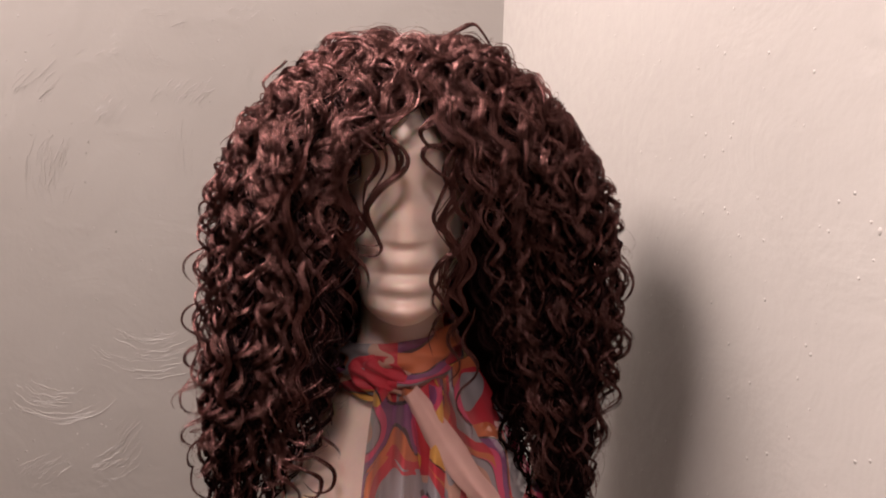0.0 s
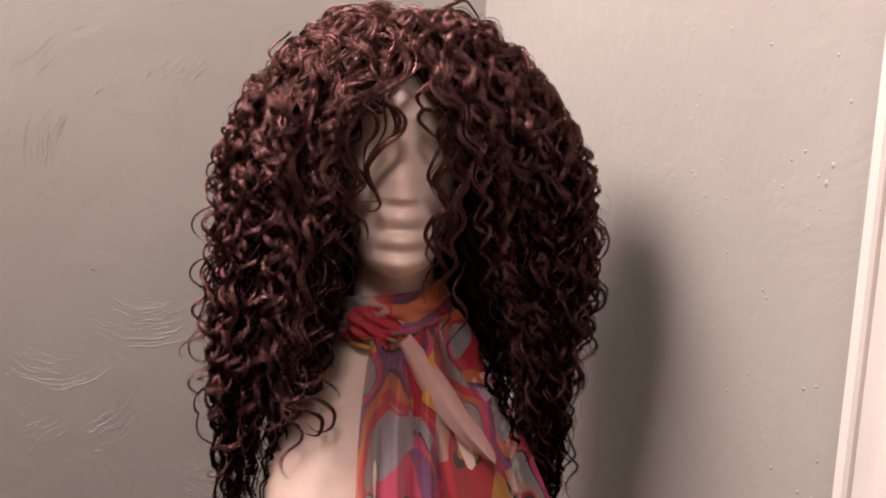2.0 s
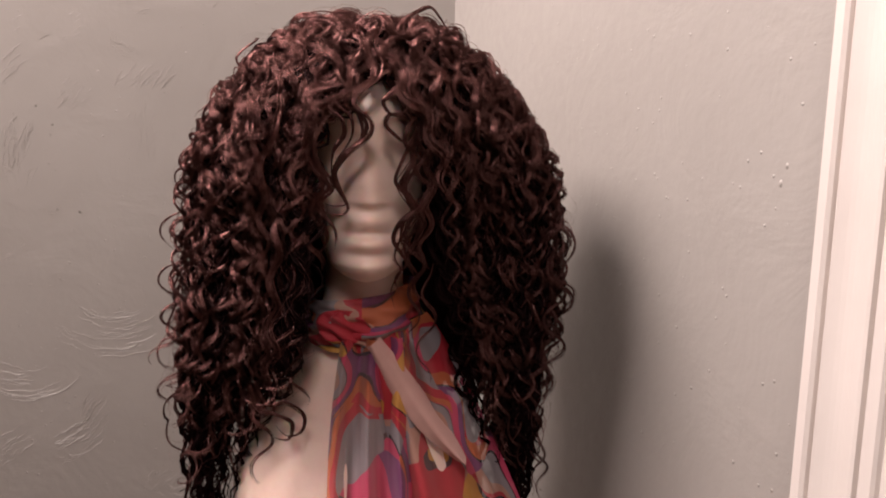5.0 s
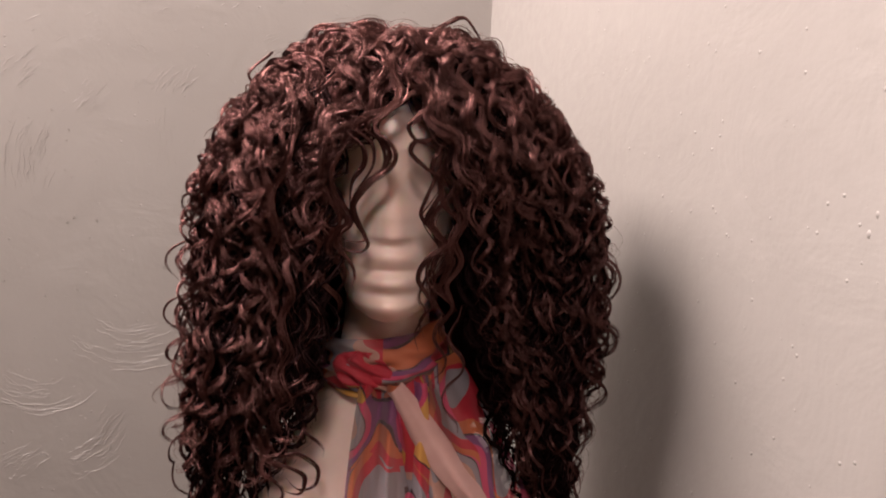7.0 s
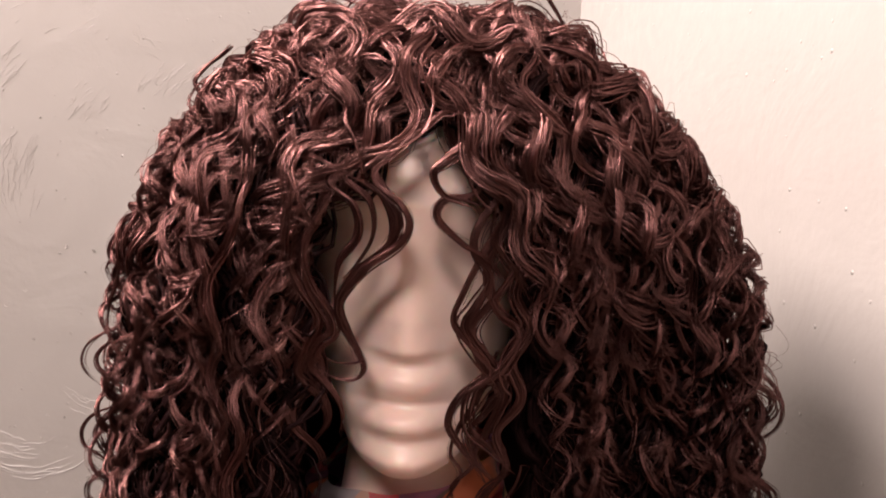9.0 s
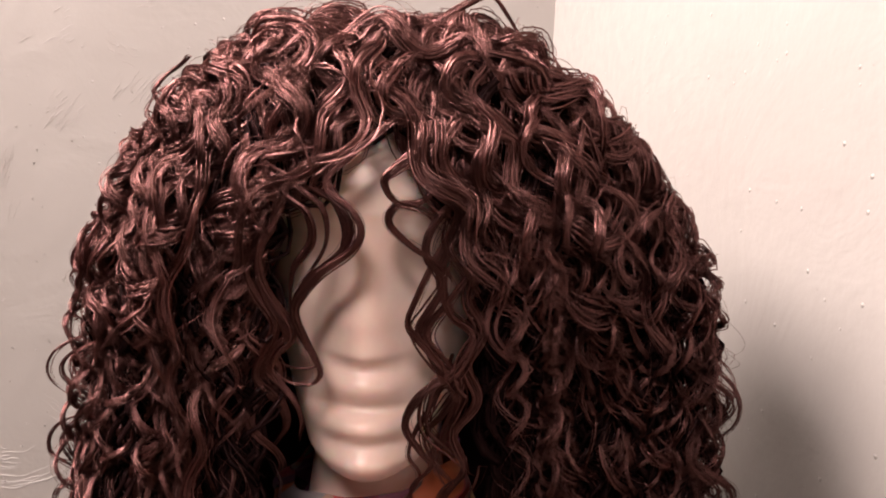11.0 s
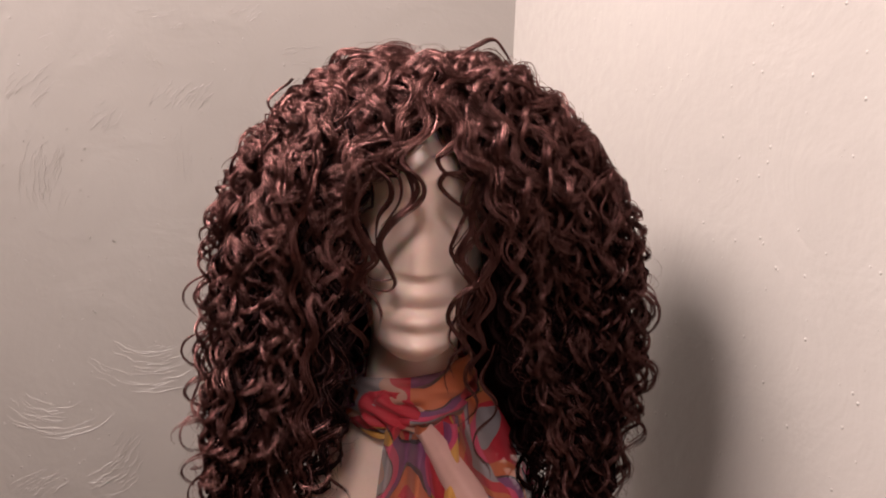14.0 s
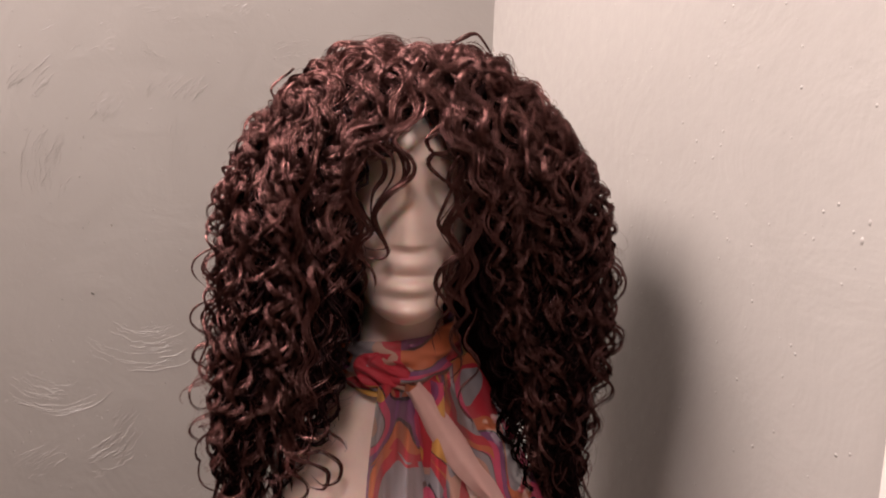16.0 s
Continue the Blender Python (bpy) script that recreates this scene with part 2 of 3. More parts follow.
for cx, cz, sx, sz, slant, many, long in STROKES:
    for _ in range(round(1.5 * many)):
        x, z = cx + rng.uniform(-sx, sx), cz + rng.uniform(-sz, sz)
        a = radians(slant + rng.uniform(-9, 9))
        half, wide, high = 0.5 * long * rng.uniform(0.4, 1.3), rng.uniform(0.0004, 0.0008), rng.uniform(0.00015, 0.00042)
        bend = rng.uniform(-0.10, 0.02) * long
        first = len(verts)
        for i in range(9):
            k = i / 4 - 1
            px, pz = x + half * k * math.cos(a) - bend * k * k * math.sin(a), z + half * k * math.sin(a) + bend * k * k * math.cos(a)
            lift = high * max(0.0, 1 - k * k) ** 0.4
            for off, h in ((-wide * 1.6, -0.0004), (-wide * 0.3, lift), (wide, -0.0004)):
                verts.append((px - off * math.sin(a), Y1 - h, pz + off * math.cos(a)))
        for i in range(8):
            for j in range(2):
                p = first + 3 * i + j
                faces.append((p, p + 1, p + 4, p + 3))
# specks and crumbs of plaster left between the passes
for _ in range(70):
    swirl(verts, faces, rng.uniform(-0.42, 0.02), rng.uniform(1.02, 1.60), 0.008, rng.uniform(0, 360), rng.uniform(20, 60), 0.6, 0.004, rng)
part("trowel_marks", mesh_from("trowel_marks", verts, faces), WALL, wall_back, "raised arcs left in the plaster by a trowel")

# small chips and nubs in the paint of the east wall
verts, faces = [], []
for _ in range(45):
    y, z = rng.uniform(0.39, 0.75), rng.uniform(1.22, 1.62)
    r = rng.uniform(0.0004, 0.0008)
    first = len(verts)
    for i in range(6):
        a = i * math.pi / 3
        verts.append((X1 + 0.0003, y + r * math.cos(a), z + 1.4 * r * math.sin(a)))
    verts.append((X1 - r * 0.8, y, z))
    faces += [(first + i, first + (i + 1) % 6, first + 6) for i in range(6)]
for y, z, r in ((0.409, 1.457, 0.0028), (0.404, 1.470, 0.0024), (0.524, 1.437, 0.0016), (0.412, 1.438, 0.0014)):
    first = len(verts)
    for i in range(6):
        a = i * math.pi / 3
        verts.append((X1 + 0.0003, y + 0.7 * r * math.cos(a), z + 1.3 * r * math.sin(a)))
    verts.append((X1 - r * 0.8, y, z))
    faces += [(first + i, first + (i + 1) % 6, first + 6) for i in range(6)]
part("paint_nubs", mesh_from("paint_nubs", verts, faces), WALL, wall_east, "small nubs in the wall paint", True)

bm = box(bmesh.new(), (-0.45, 0.42, 0.0), (X1 - 0.004, Y1 - 0.004, 0.75), 0.004)
tagged(part("counter", bm, COUNTER, None), "plain dark wooden counter against two walls", "counter", kind="structure")

# ---- the mannequin ----
HEAD = pose(0.118, 0.700, 1.450, 0, 0, -9.8)  # local x: across, -y: out of the face, z: up


def ramp_of(table, x):
    xs, ys = zip(*sorted(table))
    return np.interp(x, xs, ys)


def gauss(x, m, s):
    return math.exp(-((x - m) / s) ** 2)


def reach_of(half_wide, half_deep, forward, s, co):
    """How far an ellipse that is shifted forward reaches from the axis in one direction; 0 where it does not."""
    if half_wide < 1e-4:
        return 0.0
    p = (s / half_wide) ** 2 + (co / half_deep) ** 2
    q = co * forward / half_deep ** 2
    r = q * q - p * ((forward / half_deep) ** 2 - 1)
    return (q + math.sqrt(r)) / p if r > 0 else 0.0


def mannequin_mesh():
    # the head: height, half width, half depth, forward shift
    head = [(0.121, 0.002, 0.002, -0.010), (0.112, 0.042, 0.055, -0.010), (0.098, 0.058, 0.077, -0.009), (0.075, 0.067, 0.091, -0.008), (0.045, 0.070, 0.095, -0.007),
            (0.015, 0.067, 0.090, -0.006), (-0.015, 0.061, 0.083, 0.000), (-0.040, 0.054, 0.077, 0.008), (-0.060, 0.047, 0.071, 0.016), (-0.074, 0.041, 0.064, 0.023),
            (-0.084, 0.037, 0.056, 0.030), (-0.092, 0.030, 0.044, 0.038), (-0.098, 0.020, 0.028, 0.048), (-0.1015, 0.008, 0.011, 0.057), (-0.103, 0.0, 0.0, 0.060), (-0.8, 0.0, 0.0, 0.060)]
    # the neck and the bust under it
    neck = [(0.2, 0.0, 0.0, -0.010), (-0.030, 0.0, 0.0, -0.010), (-0.031, 0.034, 0.036, -0.010), (-0.080, 0.038, 0.040, -0.008), (-0.115, 0.040, 0.040, -0.004),
            (-0.150, 0.044, 0.042, -0.004), (-0.172, 0.056, 0.046, -0.004), (-0.200, 0.072, 0.053, -0.004), (-0.230, 0.090, 0.060, -0.002), (-0.258, 0.111, 0.070, 0.002),
            (-0.285, 0.123, 0.080, 0.004), (-0.315, 0.129, 0.087, 0.006), (-0.350, 0.129, 0.092, 0.010), (-0.460, 0.112, 0.086, 0.005), (-0.690, 0.125, 0.090, 0.002), (-0.700, 0.120, 0.086, 0.002)]
    levels = [0.121, 0.1202, 0.119, 0.117] + [0.114 - 0.0018 * i for i in range(124)] + [-0.110 - 0.006 * i for i in range(73)] + [-0.58, -0.62, -0.66, -0.69, -0.697, -0.700]
    n = 80
    verts, faces = [], []
    for v in levels:
        h, k = ([ramp_of([(r[0], r[c]) for r in rows], v) for c in (1, 2, 3)] for rows in (head, neck))
        for i in range(n):
            t = 2 * math.pi * i / n
            s, co = math.sin(t), math.cos(t)
            r1, r2 = reach_of(*h, s, co), reach_of(*k, s, co)
            r = max(r1, r2)
            if min(r1, r2) > 0:
                r = r + 0.003 * math.log1p(math.exp(-abs(r1 - r2) / 0.003)) * min(1.0, min(r1, r2) / 0.02)
            u, w = r * s, r * co
            if co > 0 and v > -0.102:
                front = co ** 2
                w += front * (0.003 * gauss(v, 0.046, 0.018) - 0.003 * gauss(v, 0.010, 0.015) * gauss(abs(u), 0.027, 0.016))
                ridge = max(0.0, min(1.0, (0.040 - v) / 0.050)) if v > -0.026 else max(0.0, 1 - (-0.026 - v) / 0.008)
                w += front * 0.011 * ridge * gauss(u, 0, 0.010 + 0.005 * ridge)
                w += front * (0.0075 * gauss(v, -0.0425, 0.0080) + 0.0070 * gauss(v, -0.0640, 0.0065)) * gauss(u, 0, 0.022)
                w -= front * (0.0030 * gauss(v, -0.0545, 0.0030) + 0.0030 * gauss(v, -0.0745, 0.0045)) * gauss(u, 0, 0.021)
                w += front * 0.0060 * gauss(v, -0.086, 0.008) * gauss(u, 0, 0.020)
            verts.append((u + 0.008, -w, v))
    for k in range(len(levels) - 1):
        for i in range(n):
            j = (i + 1) % n
            faces.append((k * n + i, (k + 1) * n + i, (k + 1) * n + j, k * n + j))
    faces += [tuple(range(n)), tuple(range((len(levels) - 1) * n, len(levels) * n))[::-1]]
    return mesh_from("mannequin", verts, faces)


mannequin = part("mannequin", mannequin_mesh(), FOAM, None, smooth=True)
mannequin.matrix_basis = HEAD
tagged(mannequin, "pale pink smooth mannequin bust with a plain face", "mannequin")

# ---- the scarf ----
scarf = tagged(new("scarf"), "sheer chiffon scarf printed red, pink, gold and grey", "scarf")
scarf.matrix_basis = HEAD


def cloth(name, place, nu, nv, label, offset=(0.0, 0.0), size=(0.2, 0.2), material=None):
    """A sheet of cloth: place(s, t) gives its spot (across, up, out), s along and t across the sheet."""
    verts, faces = [], []
    for j in range(nv + 1):
        for i in range(nu + 1):
            u, v, w = place(i / nu, j / nv)
            verts.append((u, -w, v))
    for j in range(nv):
        for i in range(nu):
            p = j * (nu + 1) + i
            faces.append((p, p + 1, p + nu + 2, p + nu + 1))
    me = mesh_from(name, verts, faces)
    uv = me.uv_layers.new(name="UVMap")
    flat = np.empty(2 * len(me.loops))
    idx = np.empty(len(me.loops), dtype=np.int32)
    me.loops.foreach_get("vertex_index", idx)
    flat[0::2] = offset[0] + size[0] * (idx % (nu + 1)) / nu
    flat[1::2] = offset[1] + size[1] * (idx // (nu + 1)) / nv
    uv.data.foreach_set("uv", flat)
    return part(name, me, material or SCARF, scarf, label, True)


def body_out(u, v):
    """How far out the bust's front lies."""
    a = ramp_of([(-0.115, 0.040), (-0.160, 0.045), (-0.180, 0.055), (-0.205, 0.070), (-0.235, 0.088), (-0.275, 0.116), (-0.315, 0.128), (-0.6, 0.128)], v)
    b = ramp_of([(-0.115, 0.038), (-0.160, 0.039), (-0.205, 0.049), (-0.258, 0.067), (-0.315, 0.091), (-0.35, 0.102), (-0.6, 0.1)], v)
    k = min(1.0, abs(u - 0.005) / (a * 1.25))
    return b * math.sqrt(max(0.0, 1 - k * k))


def wrap(s, t):
    a = 2 * math.pi * s
    v = -0.118 - 0.050 * t + 0.010 * math.sin(a + 0.4) * (1 - t) - 0.006 * math.cos(a)
    fold = 0.0022 * math.sin(6 * math.pi * t + 3.0 * math.sin(a + 0.5)) + 0.0022 * math.sin(11 * t + 5 * a) + 0.0012 * math.sin(23 * t - 9 * a)
    r = 0.049 + 0.006 * math.sin(math.pi * t) + fold + 0.006 * t
    return 0.005 + r * math.sin(a) * 1.06, v, r * math.cos(a) - 0.002


def drape_left(s, t):
    u = -0.030 + (0.075 + 0.020 * t) * s - 0.004 * math.sin(5 * t) * (1 - s) + 0.016 * (1 - t) * (1 - s)
    v = -0.158 - 0.27 * t
    return u, v, body_out(u, v) + 0.012 + 0.009 * math.sin(15 * s + 2.5 * t) + 0.004 * math.sin(33 * s - 4 * t) * (0.3 + t) + 0.006 * (1 - t)


def drape_right(s, t):
    left, right = 0.012 + 0.060 * t, 0.070 + 0.128 * t ** 0.85
    u = left + (right - left) * s
    v = -0.138 - 0.030 * (1 - s) - 0.25 * t
    return u, v, max(body_out(u, v), 0.045 + 0.03 * t) + 0.012 + 0.008 * math.sin(13 * s - 3 * t) + 0.0035 * math.sin(23 * s + 5 * t) - 0.035 * s * s


def drape_over(s, t):
    wide = 0.005 + 0.020 * math.sin(math.pi * min(1.0, t * 0.88 + 0.12)) ** 0.7
    u = 0.016 + 0.092 * t + 0.8 * wide * (s - 0.5)
    v = -0.160 - 0.118 * t - 0.006 * math.sin(math.pi * t) + 0.6 * wide * (s - 0.5)
    return u, v, body_out(u, v) + 0.022 + 0.009 * math.sin(math.pi * s) + 0.0012 * math.sin(9 * s + 4 * t) - 0.010 * t


def knot(s, t):
    a, b = 2 * math.pi * s, math.pi * t
    r = 0.019 + 0.0025 * math.sin(5 * a + 3 * b)
    return -0.006 + 1.5 * r * math.sin(b) * math.cos(a) + 0.3 * r * math.cos(b), -0.152 + 0.85 * r * math.cos(b) - 0.5 * r * math.sin(b) * math.cos(a), 0.050 + 0.45 * r * math.sin(b) * math.sin(a) + 0.003 * math.sin(9 * b + 2 * a)


cloth("neck_wrap", wrap, 96, 36, "folded neck wrap of the scarf", (0.0, 0.0), (0.30, 0.09))
cloth("tail", drape_right, 48, 60, "sheer tail spread over the shoulder", (0.5, 0.3), (0.13, 0.24))
cloth("tail", drape_left, 72, 60, "gathered tail hanging straight down", (0.1, 0.6), (0.11, 0.25))
cloth("tail", drape_over, 36, 60, "pale pink unprinted fold crossing the chest", (0.9, 0.1), (0.10, 0.14), PALE)
cloth("knot", knot, 40, 24, "soft knot at the throat", (0.3, 0.9), (0.10, 0.06))

# ---- the wig ----
wig = tagged(new("wig"), "long dark auburn curly wig with a fringe, worn by the mannequin", "wig")
wig.matrix_basis = HEAD
gen = np.random.default_rng(11)

# the wig's outline: height, reach to the two sides and to the front
OUTLINE = [(0.148, 0.000, 0.000, 0.000), (0.144, 0.036, 0.035, 0.035), (0.138, 0.054, 0.070, 0.060), (0.132, 0.075, 0.086, 0.080), (0.112, 0.100, 0.110, 0.100), (0.092, 0.120, 0.130, 0.110),
           (0.064, 0.138, 0.148, 0.117), (0.030, 0.155, 0.171, 0.121), (-0.016, 0.174, 0.200, 0.123), (-0.065, 0.175, 0.214, 0.121), (-0.110, 0.178, 0.212, 0.118), (-0.180, 0.190, 0.198, 0.116),
           (-0.250, 0.188, 0.193, 0.118), (-0.330, 0.184, 0.190, 0.122), (-0.400, 0.170, 0.180, 0.118), (-0.460, 0.150, 0.160, 0.110)]
OUT_V = np.array([r[0] for r in OUTLINE])
OUT_L, OUT_R, OUT_F = (np.array([r[k] for r in OUTLINE]) for k in (1, 2, 3))
OUT_S = np.concatenate([[0], np.cumsum(np.hypot(np.diff((OUT_L + OUT_R) / 2), np.diff(OUT_V)))])  # way down from the crown
LONGEST = OUT_S[-1]


def opening(v, side):
    """How far from the middle of the face the curtain of hair begins, at a height."""
    if side < 0:
        return np.interp(v, [-0.46, -0.36, -0.30, -0.26, -0.23, -0.20, -0.165, -0.10, 0.0, 0.03, 0.045, 0.06, 0.075, 0.09, 0.12],
                         [0.140, 0.130, 0.122, 0.110, 0.093, 0.070, 0.056, 0.052, 0.052, 0.050, 0.040, 0.026, 0.009, 0.0, 0])
    return np.interp(v, [-0.46, -0.30, -0.24, -0.20, -0.14, -0.10, 0.0, 0.03, 0.05, 0.07, 0.09, 0.108, 0.12],
                     [0.175, 0.150, 0.118, 0.106, 0.090, 0.072, 0.062, 0.054, 0.042, 0.028, 0.012, 0.0, 0])


def guide(reach, back, s0, s1, depth, n, early=0.7):
    """The line of a lock from s0 to s1 metres below the crown. reach: where it comes to hang, from one side (-1) to the other (1); back: behind the head or before it; depth 1: outermost."""
    s = np.linspace(s0, s1, n)
    v = np.interp(s, OUT_S, OUT_V)
    side = -1 if reach < 0 else 1
    wide = np.interp(s, OUT_S, OUT_L if side < 0 else OUT_R)
    hang = abs(reach) * (0.186 if side < 0 else 0.200)
    k = early + (1 - early) * np.clip((0.15 - v) / 0.09, 0, 1)
    u = hang * np.minimum(1, k * wide / max(hang, 0.004))
    if not back:
        lo = opening(v, side)
        u = lo + np.maximum(0.0, 1 - lo / np.maximum(wide, 0.004)) * u
    grow = np.clip((s - s0) / 0.07, 0, 1)
    grow = grow * grow * (3 - 2 * grow)
    low = 0.90 if s0 < 0.05 else 0.74
    q = depth * (low + (1 - low) * grow)
    u = np.minimum(u, wide * 0.995)
    sunk = 1 - (np.interp(v, [-0.25, -0.12, -0.06], [0.48, 0.56, 0.56]) if side > 0 else np.interp(v, [-0.30, -0.22, -0.16], [0.50, 0.36, 0.20])) * np.clip((0.04 - v) / 0.10, 0, 1) * np.clip((u - 0.055) / 0.05, 0, 1)
    out = sunk * np.interp(s, OUT_S, OUT_F) * np.sqrt(np.maximum(0.0, 1 - (u / np.maximum(wide, 1e-4)) ** 2))
    lift = np.where(v > 0.09, (1 - q) * (v - 0.09) * 0.9, 0)
    near = np.clip(1 - (1 - q) * 0.75 * (u / 0.19), 0, 1)
    return np.stack([0.008 + side * u * near, (q * out if back else -q * out), v - lift], 1)


def resample(line, n):
    d = np.concatenate([[0], np.cumsum(np.linalg.norm(np.diff(line, axis=0), axis=1))])
    t = np.linspace(0, d[-1], n)
    return np.stack([np.interp(t, d, line[:, k]) for k in range(3)], 1), t


def smoothed(points, n):
    """A soft line through a few places."""
    p = np.array(points, float)
    p = np.vstack([2 * p[0] - p[1], p, 2 * p[-1] - p[-2]])
    out = []
    for i in range(1, len(p) - 2):
        for t in np.linspace(0, 1, 12, endpoint=False):
            a, b, c, d = p[i - 1], p[i], p[i + 1], p[i + 2]
            out.append(0.5 * (2 * b + (c - a) * t + (2 * a - 5 * b + 4 * c - d) * t * t + (3 * b - a - 3 * c + d) * t ** 3))
    out.append(p[-2])
    return resample(np.array(out), n)[0]


def frames_of(line):
    tan = np.gradient(line, axis=0)
    tan /= np.linalg.norm(tan, axis=1)[:, None] + 1e-9
    out = line * np.array([1, 1, 0.0]) + np.array([0, 0, 0.02])
    out = out - np.sum(out * tan, 1)[:, None] * tan
    out /= np.linalg.norm(out, axis=1)[:, None] + 1e-9
    return tan, out, np.cross(tan, out)


def curled(line, radius, period, phase, start=0.03):
    """The line wound into a spiral curl that opens below its root and tightens to the tip."""
    n = len(line)
    _, side, out = frames_of(line)
    d = np.concatenate([[0], np.cumsum(np.linalg.norm(np.diff(line, axis=0), axis=1))])
    wob = 1 + 0.25 * np.sin(d / 0.045 + phase * 3)
    turn = phase + 2 * np.pi * np.cumsum(np.gradient(d) / (period * wob))
    amp = radius * np.clip((d + 0.012) / start, 0.25, 1) * (1 + 0.18 * np.sin(d / 0.06 + phase))
    hand = gen.choice((-0.65, 0.65))
    return line + amp[:, None] * (np.cos(turn)[:, None] * out + hand * np.sin(turn)[:, None] * side)


def strands_of(line, count, spread, thick, frizz=0.0007, tip=0.35):
    """A lock's strands about its line: points (count, n, 3) and radii (count, n)."""
    n = len(line)
    _, side, out = frames_of(line)
    t = np.linspace(0, 1, n)
    body = spread * (0.75 + 0.35 * np.sin(np.pi * np.clip(t * 1.1, 0, 1))) * np.interp(t, [0, 0.75, 1], [1, 1, tip]) * (1 + 0.35 * np.sin(t * gen.uniform(6, 16) + gen.uniform(0, 6)))
    pts, rad = [], []
    for _ in range(count):
        r, a = np.sqrt(gen.random()), gen.uniform(0, 2 * np.pi)
        if count > 7 and len(pts) >= count - 1:
            r = gen.uniform(1.2, 2.0)
        twist = a + gen.normal(0, 0.5) * t * 3
        shift = int(gen.integers(-2, 3))
        base = np.roll(line, shift, 0)
        if shift > 0:
            base[:shift] = line[:shift]
        elif shift < 0:
            base[shift:] = line[shift:]
        k = np.linspace(0, 1, 7)
        wander = np.stack([np.interp(t, k, gen.normal(0, frizz, 7)) for _ in range(3)], 1)
        p = base + (r * body)[:, None] * (np.cos(twist)[:, None] * side * 0.55 + np.sin(twist)[:, None] * out * 1.3) + wander
        end = gen.uniform(0.86, 1.0)
        p = resample(p[: max(6, int(n * end))], n)[0]
        pts.append(p)
        rad.append(thick * gen.uniform(0.7, 1.35) * np.interp(t, [0, 0.06, 0.7, 1], [0.6, 1, 1, 0.25]))
    return np.array(pts), np.array(rad)


def tubes(name, groups, bound=False):
    """One mesh of strands, bound together at the root or not. Each group: lines (count, n, 3), their half thickness (count, n), how many times wider than thick they are, and sides."""
    verts, quads, uvs, first, roots = [], [], [], 0, []
    for pts, rad, flat, sides in groups:
        m, n, _ = pts.shape
        tan = np.gradient(pts, axis=1)
        tan /= np.linalg.norm(tan, axis=2)[..., None] + 1e-9
        ref = pts * np.array([1.0, 1.0, 0.0]) + np.array([0.0, -0.02, 0.03])
        a = np.cross(tan, ref)
        a /= np.linalg.norm(a, axis=2)[..., None] + 1e-9
        b = np.cross(tan, a)
        roll = gen.normal(0, 0.55, m)[:, None] + np.linspace(0, 1, n)[None, :] * gen.normal(0, 0.9, m)[:, None]
        a, b = np.cos(roll)[..., None] * a + np.sin(roll)[..., None] * b, np.cos(roll)[..., None] * b - np.sin(roll)[..., None] * a
        ang = np.arange(sides) * 2 * np.pi / sides
        ring = pts[:, :, None, :] + rad[:, :, None, None] * (flat * np.cos(ang)[None, None, :, None] * a[:, :, None, :] + np.sin(ang)[None, None, :, None] * b[:, :, None, :])
        verts.append(ring.reshape(-1, 3))
        grid = first + np.arange(m * n * sides).reshape(m, n, sides)
        nxt = np.roll(grid, -1, 2)
        roots.append(grid[:, 0, :2])
        quads.append(np.stack([grid[:, :-1], nxt[:, :-1], nxt[:, 1:], grid[:, 1:]], -1).reshape(-1, 4))
        off = gen.random(m)[:, None, None] * 40
        x0 = np.broadcast_to(np.arange(sides)[None, None, :] / sides * min(flat, 4) / 4 + off, (m, n - 1, sides))
        y0 = np.broadcast_to(np.arange(n - 1)[None, :, None] / n + off, (m, n - 1, sides))
        dx, dy = min(flat, 4) / 4 / sides, 1 / n
        uvs.append(np.stack([x0, y0, x0 + dx, y0, x0 + dx, y0 + dy, x0, y0 + dy], -1).reshape(-1))
        first += m * n * sides
    if bound:
        r = np.concatenate(roots)
        quads.append(np.stack([r[:-1, 0], r[:-1, 1], r[1:, 1], r[1:, 0]], -1))
        uvs.append(np.zeros(8 * (len(r) - 1)))
    verts, quads, uvs = np.concatenate(verts), np.concatenate(quads), np.concatenate(uvs)
    me = bpy.data.meshes.new(name)
    me.vertices.add(len(verts))
    me.vertices.foreach_set("co", verts.ravel())
    me.loops.add(quads.size)
    me.loops.foreach_set("vertex_index", quads.ravel().astype(np.int32))
    me.polygons.add(len(quads))
    me.polygons.foreach_set("loop_start", np.arange(0, quads.size, 4, dtype=np.int32))
    me.polygons.foreach_set("loop_total", np.full(len(quads), 4, dtype=np.int32))
    me.update(calc_edges=True)
    me.uv_layers.new(name="UVMap").data.foreach_set("uv", uvs)
    return me


def add_lock(line, count, spread, thick, frizz=0.0007, tip=0.35):
    """A lock: many fine hairs that run side by side in one curling band, and a few that stray from it."""
    pts, rad = strands_of(line, count, spread, thick, frizz, tip)
    fine, thin = strands_of(line, max(2, count // 4), spread * 1.8, 0.00014, frizz * 3, 0.9)
    return part("lock", tubes("lock", [(pts, rad, gen.uniform(1.6, 2.6), 3), (fine, thin, 1.0, 3)], True), HAIR, wig, smooth=True)


